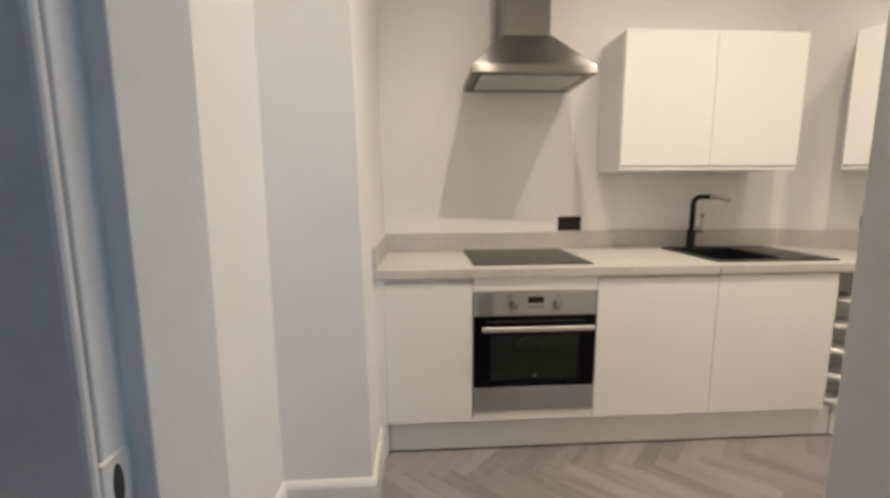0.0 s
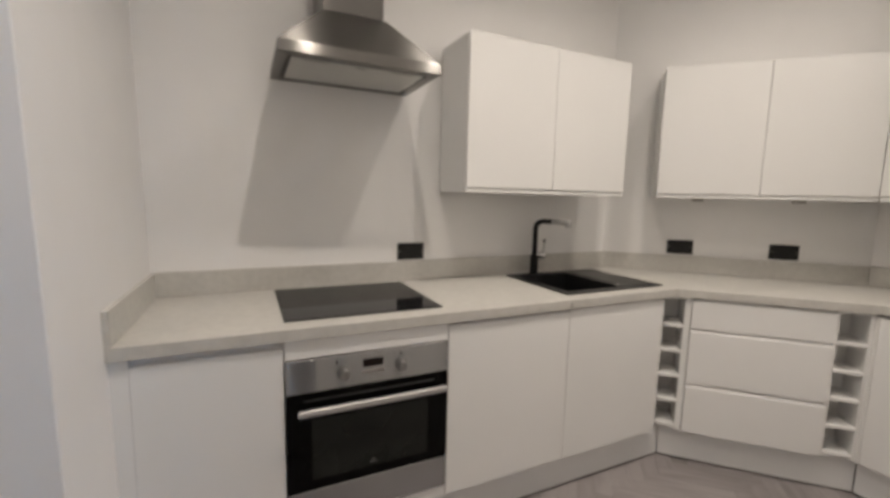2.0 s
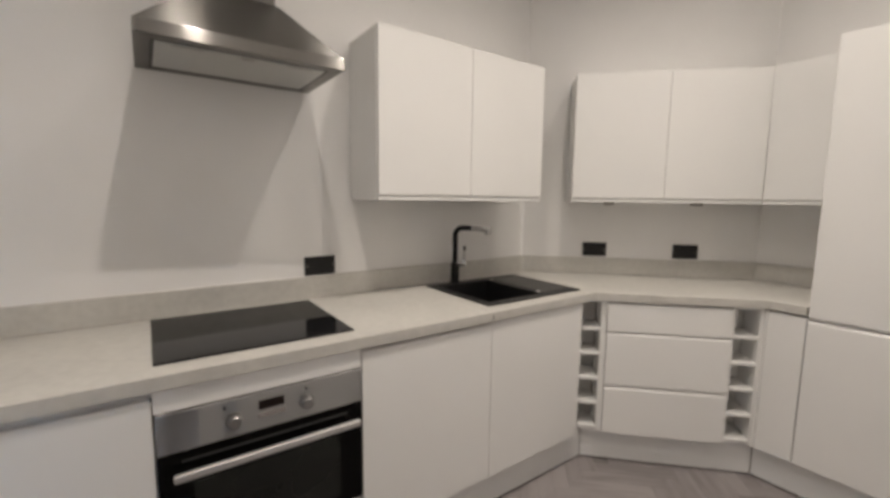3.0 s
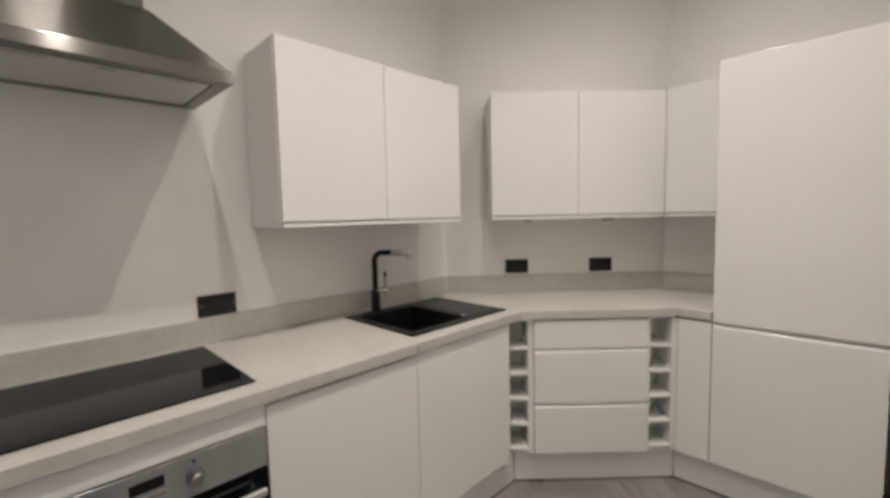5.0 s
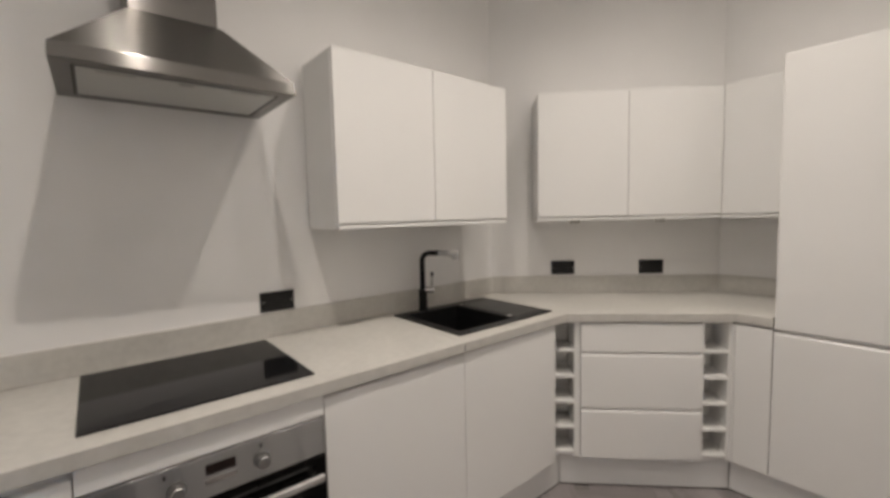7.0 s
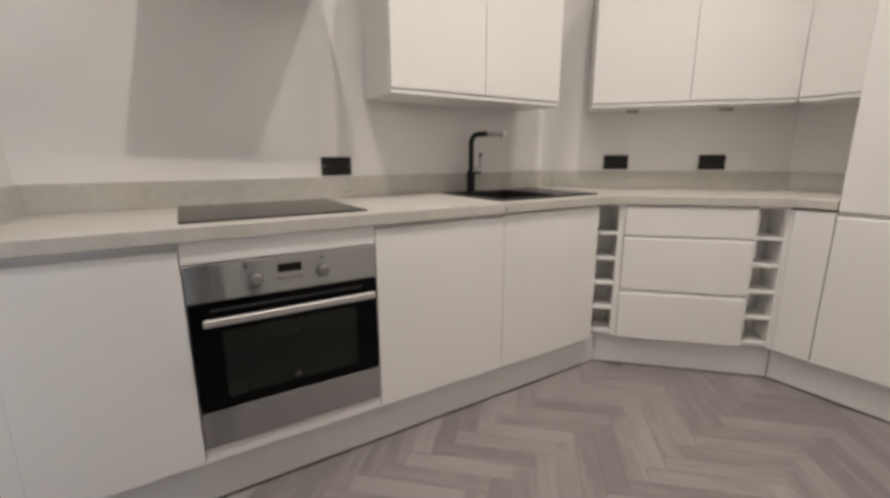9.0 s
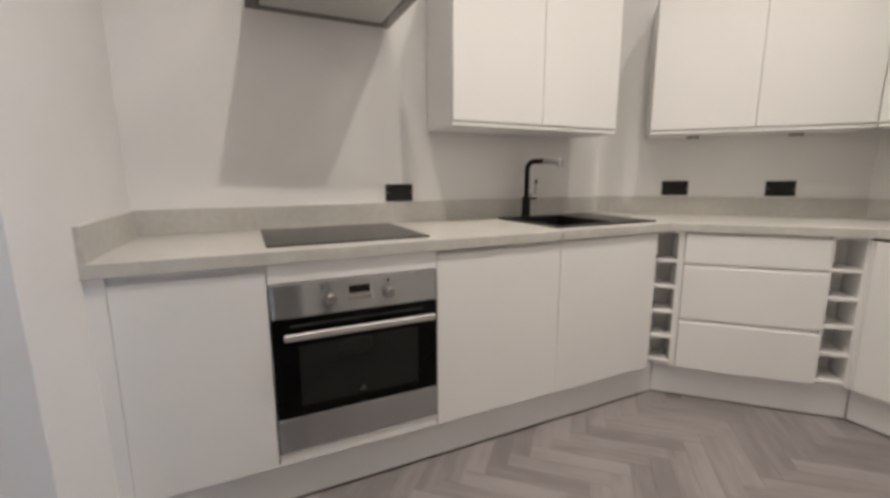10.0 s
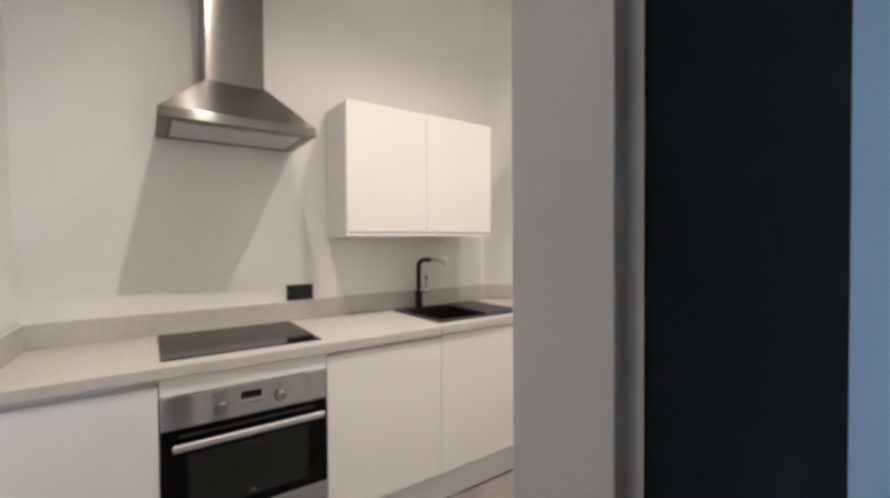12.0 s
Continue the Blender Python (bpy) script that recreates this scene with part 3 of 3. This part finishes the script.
part("overflow", disc(bx1 + 0.018, by1 - 0.02, 0.008, 0.011, 0.013), CHROME, sink, "small chrome waste knob")
part("tap_hole_cap", disc(bx1 + 0.018, by0 + 0.03, 0.008, 0.0105, 0.014), CHROME, sink, "round chrome cap")

# tap
tap = thing("kitchen_tap", "black single-lever kitchen tap with pale pull-out spray head", "tap", pose(TAP[0], TAP[1], TOP_Z + 0.008, 0, 0, TAP[2]))
part("base", rod([(0, 0, 0), (0, 0, 0.004), (0, 0, 0.006), (0, 0, 0.110), (0, 0, 0.113)], [0.027, 0.027, 0.0235, 0.0235, 0.019], 24), TAP_BLACK, tap)
bend = [(0, 0, 0.111), (0, 0, 0.262)] + [(0.045 - 0.045 * math.cos(a), 0, 0.262 + 0.045 * math.sin(a)) for a in (radians(k * 15) for k in range(1, 7))] + [(0.098, 0, 0.307)]
part("spout", rod(bend, 0.0145, 20), TAP_BLACK, tap, smooth=True)
spray = part("spray_head", rod([(0.098, 0, 0.307), (0.170, 0, 0.305), (0.172, 0, 0.305), (0.198, 0, 0.302), (0.203, 0, 0.301)], [0.0148, 0.0155, 0.018, 0.018, 0.014], 20), SPRAY, tap, "pale metal spray head")
part("nozzle", rod([(0.190, 0, 0.300), (0.191, 0, 0.276)], [0.017, 0.015], 18), SPRAY, spray)
part("cartridge", rod([(0.02, 0, 0.112), (0.050, 0, 0.112), (0.060, 0, 0.112), (0.066, 0, 0.112)], [0.016, 0.017, 0.0155, 0.010], 20), CHROME, tap, "chrome lever hub")
lever = part("lever", rod([(0.053, 0, 0.122), (0.056, 0, 0.190)], [0.0065, 0.006], 12), SPRAY, tap, "slim pale lever")
part("lever_tip", rod([(0.056, 0, 0.186), (0.0565, 0, 0.208)], [0.0075, 0.0075], 14), TAP_BLACK, lever, "black lever tip")

# ---------------------------------------------------------------- wall cabinets
def wall_unit(m, x0, x1, doors, label, depth, z0=1.377, z1=2.095):
    unit = thing("wall_cabinet", label, "wall cabinet", m, "wall cabinets")
    carcass(x0, x1, z0, z1, depth, unit)
    w = (x1 - x0) / doors
    for k in range(doors):
        front("door", x0 + k * w, x0 + (k + 1) * w, z0 + 0.019, z1 + 0.001, unit, "bottom")
    part("grip_rail", box(x0 + 0.001, x1 - 0.001, 0.004, 0.0216, z0, z0 + 0.015, 0.001, 1), WHITE, unit)
    return unit


wall_unit(pose(0, 0.332, 0), 0.834, 1.834, 2, "glossy white two-door wall cabinet over the sink", 0.295)
wall_unit(pose(1.66 * R2, 1.66 * R2, 0, 0, 0, -45), 1.247, 2.249, 2, "glossy white two-door wall cabinet across the corner", 0.27)
wall_unit(pose(2.762, 0, 0, 0, 0, -90), 0.418, 0.732, 1, "narrow glossy white wall cabinet beside the tall cabinet", 0.298)
for name_m, px, py in ((pose(1.66 * R2, 1.66 * R2, 0, 0, 0, -45), 1.497, 0.2), (pose(1.66 * R2, 1.66 * R2, 0, 0, 0, -45), 1.998, 0.2)):
    puck = thing("cabinet_light", "round unlit steel light under the wall cabinet", "cabinet light", name_m, "cabinet lights")
    part("ring", disc(px, py, 1.360, 1.3768, 0.031, 0.034), STEEL, puck)
    part("lens", disc(px, py, 1.3585, 1.3602, 0.023), CARCASS, puck)

# ---------------------------------------------------------------- sockets


def socket(m, label):
    ob = thing("double_socket", label, "socket", m, "double sockets")
    part("plate", box(-0.073, 0.073, -0.009, -0.0005, -0.043, 0.043, 0.003), BLACK, ob)
    for k in (-1, 1):
        part("rocker", box(k * 0.012 - 0.006, k * 0.012 + 0.006, -0.0125, -0.0085, 0.012, 0.034, 0.0015), BLACK, ob)
        part("screw", rod([(k * 0.0603, -0.0085, 0), (k * 0.0603, -0.0102, 0)], 0.0035, 12), STEEL, ob)
        for dx, dz, w, h in ((0, 0.008, 0.004, 0.008), (-0.011, -0.014, 0.0065, 0.004), (0.011, -0.014, 0.0065, 0.004)):
            part("pin_slot", box(k * 0.034 + dx - w / 2, k * 0.034 + dx + w / 2, -0.0095, -0.0088, dz - h / 2 - 0.012, dz + h / 2 - 0.012), OVEN_DARK, ob)


wall_turn = math.degrees(math.atan2(P1[1] - P0[1], P1[0] - P0[0]))
sx = 0.677
socket(pose(sx, P0[1] + (sx - P0[0]) * (P1[1] - P0[1]) / (P1[0] - P0[0]), 1.067, 0, 0, wall_turn), "black double wall socket on the hob wall")
diag_turn = math.degrees(math.atan2(un.y, un.x))
for along in (0.457, 1.003):
    q = Vector(P1) + un * along
    socket(pose(q.x, q.y, 1.073, 0, 0, diag_turn), "black double wall socket over the drawers")

# downlights, the last one an added fill
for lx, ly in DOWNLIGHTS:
    lamp_ob = thing("downlight", "round white recessed ceiling downlight, lit, out of view", "downlight", pose(lx, ly, CEIL), "ceiling downlights")
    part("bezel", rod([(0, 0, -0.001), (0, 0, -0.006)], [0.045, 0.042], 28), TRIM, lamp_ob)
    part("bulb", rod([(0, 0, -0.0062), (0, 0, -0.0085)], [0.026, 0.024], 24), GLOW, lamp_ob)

# ---------------------------------------------------------------- herringbone planks
PL_L, PL_W = PLANK_LW
GAP = 0.0003
plank_mesh = mesh_of("plank", box(GAP, PL_L - GAP, GAP, PL_W - GAP, -0.0035, 0.0, 0.0006, 1), PLANK)
turn = Matrix.Translation((HB[0], HB[1], FLOOR)) @ Matrix.Rotation(radians(HB[2]), 4, "Z")
rng = random.Random(3)
ratio = PL_L / PL_W
for i in range(-60, 61):
    for j in range(-14, 15):
        ax, ay = i * PL_W + j * PL_L, i * PL_W - j * PL_L
        for kind in (0, 1):
            if kind == 0:
                local = Matrix.Translation((ax, ay, 0))
                centre = turn @ Vector((ax + PL_L / 2, ay + PL_W / 2, 0))
            else:
                local = Matrix.Translation((ax + PL_L + PL_W, ay + PL_W - PL_L + 0.0, 0)) @ Matrix.Rotation(radians(90), 4, "Z")
                centre = turn @ Vector((ax + PL_L + PL_W / 2, ay + PL_W - PL_L / 2, 0))
            inside = (-1.0 < centre.x < 2.75 and (-1.62 if centre.x < 0.9 else -1.40) < centre.y < 0.2 and centre.x + centre.y < 2.15) or (-1.2 < centre.x < 0.9 and -2.22 < centre.y <= -1.62)
            if inside:
                ob = new("plank", plank_mesh)
                ob.parent = floor
                ob.matrix_world = turn @ local
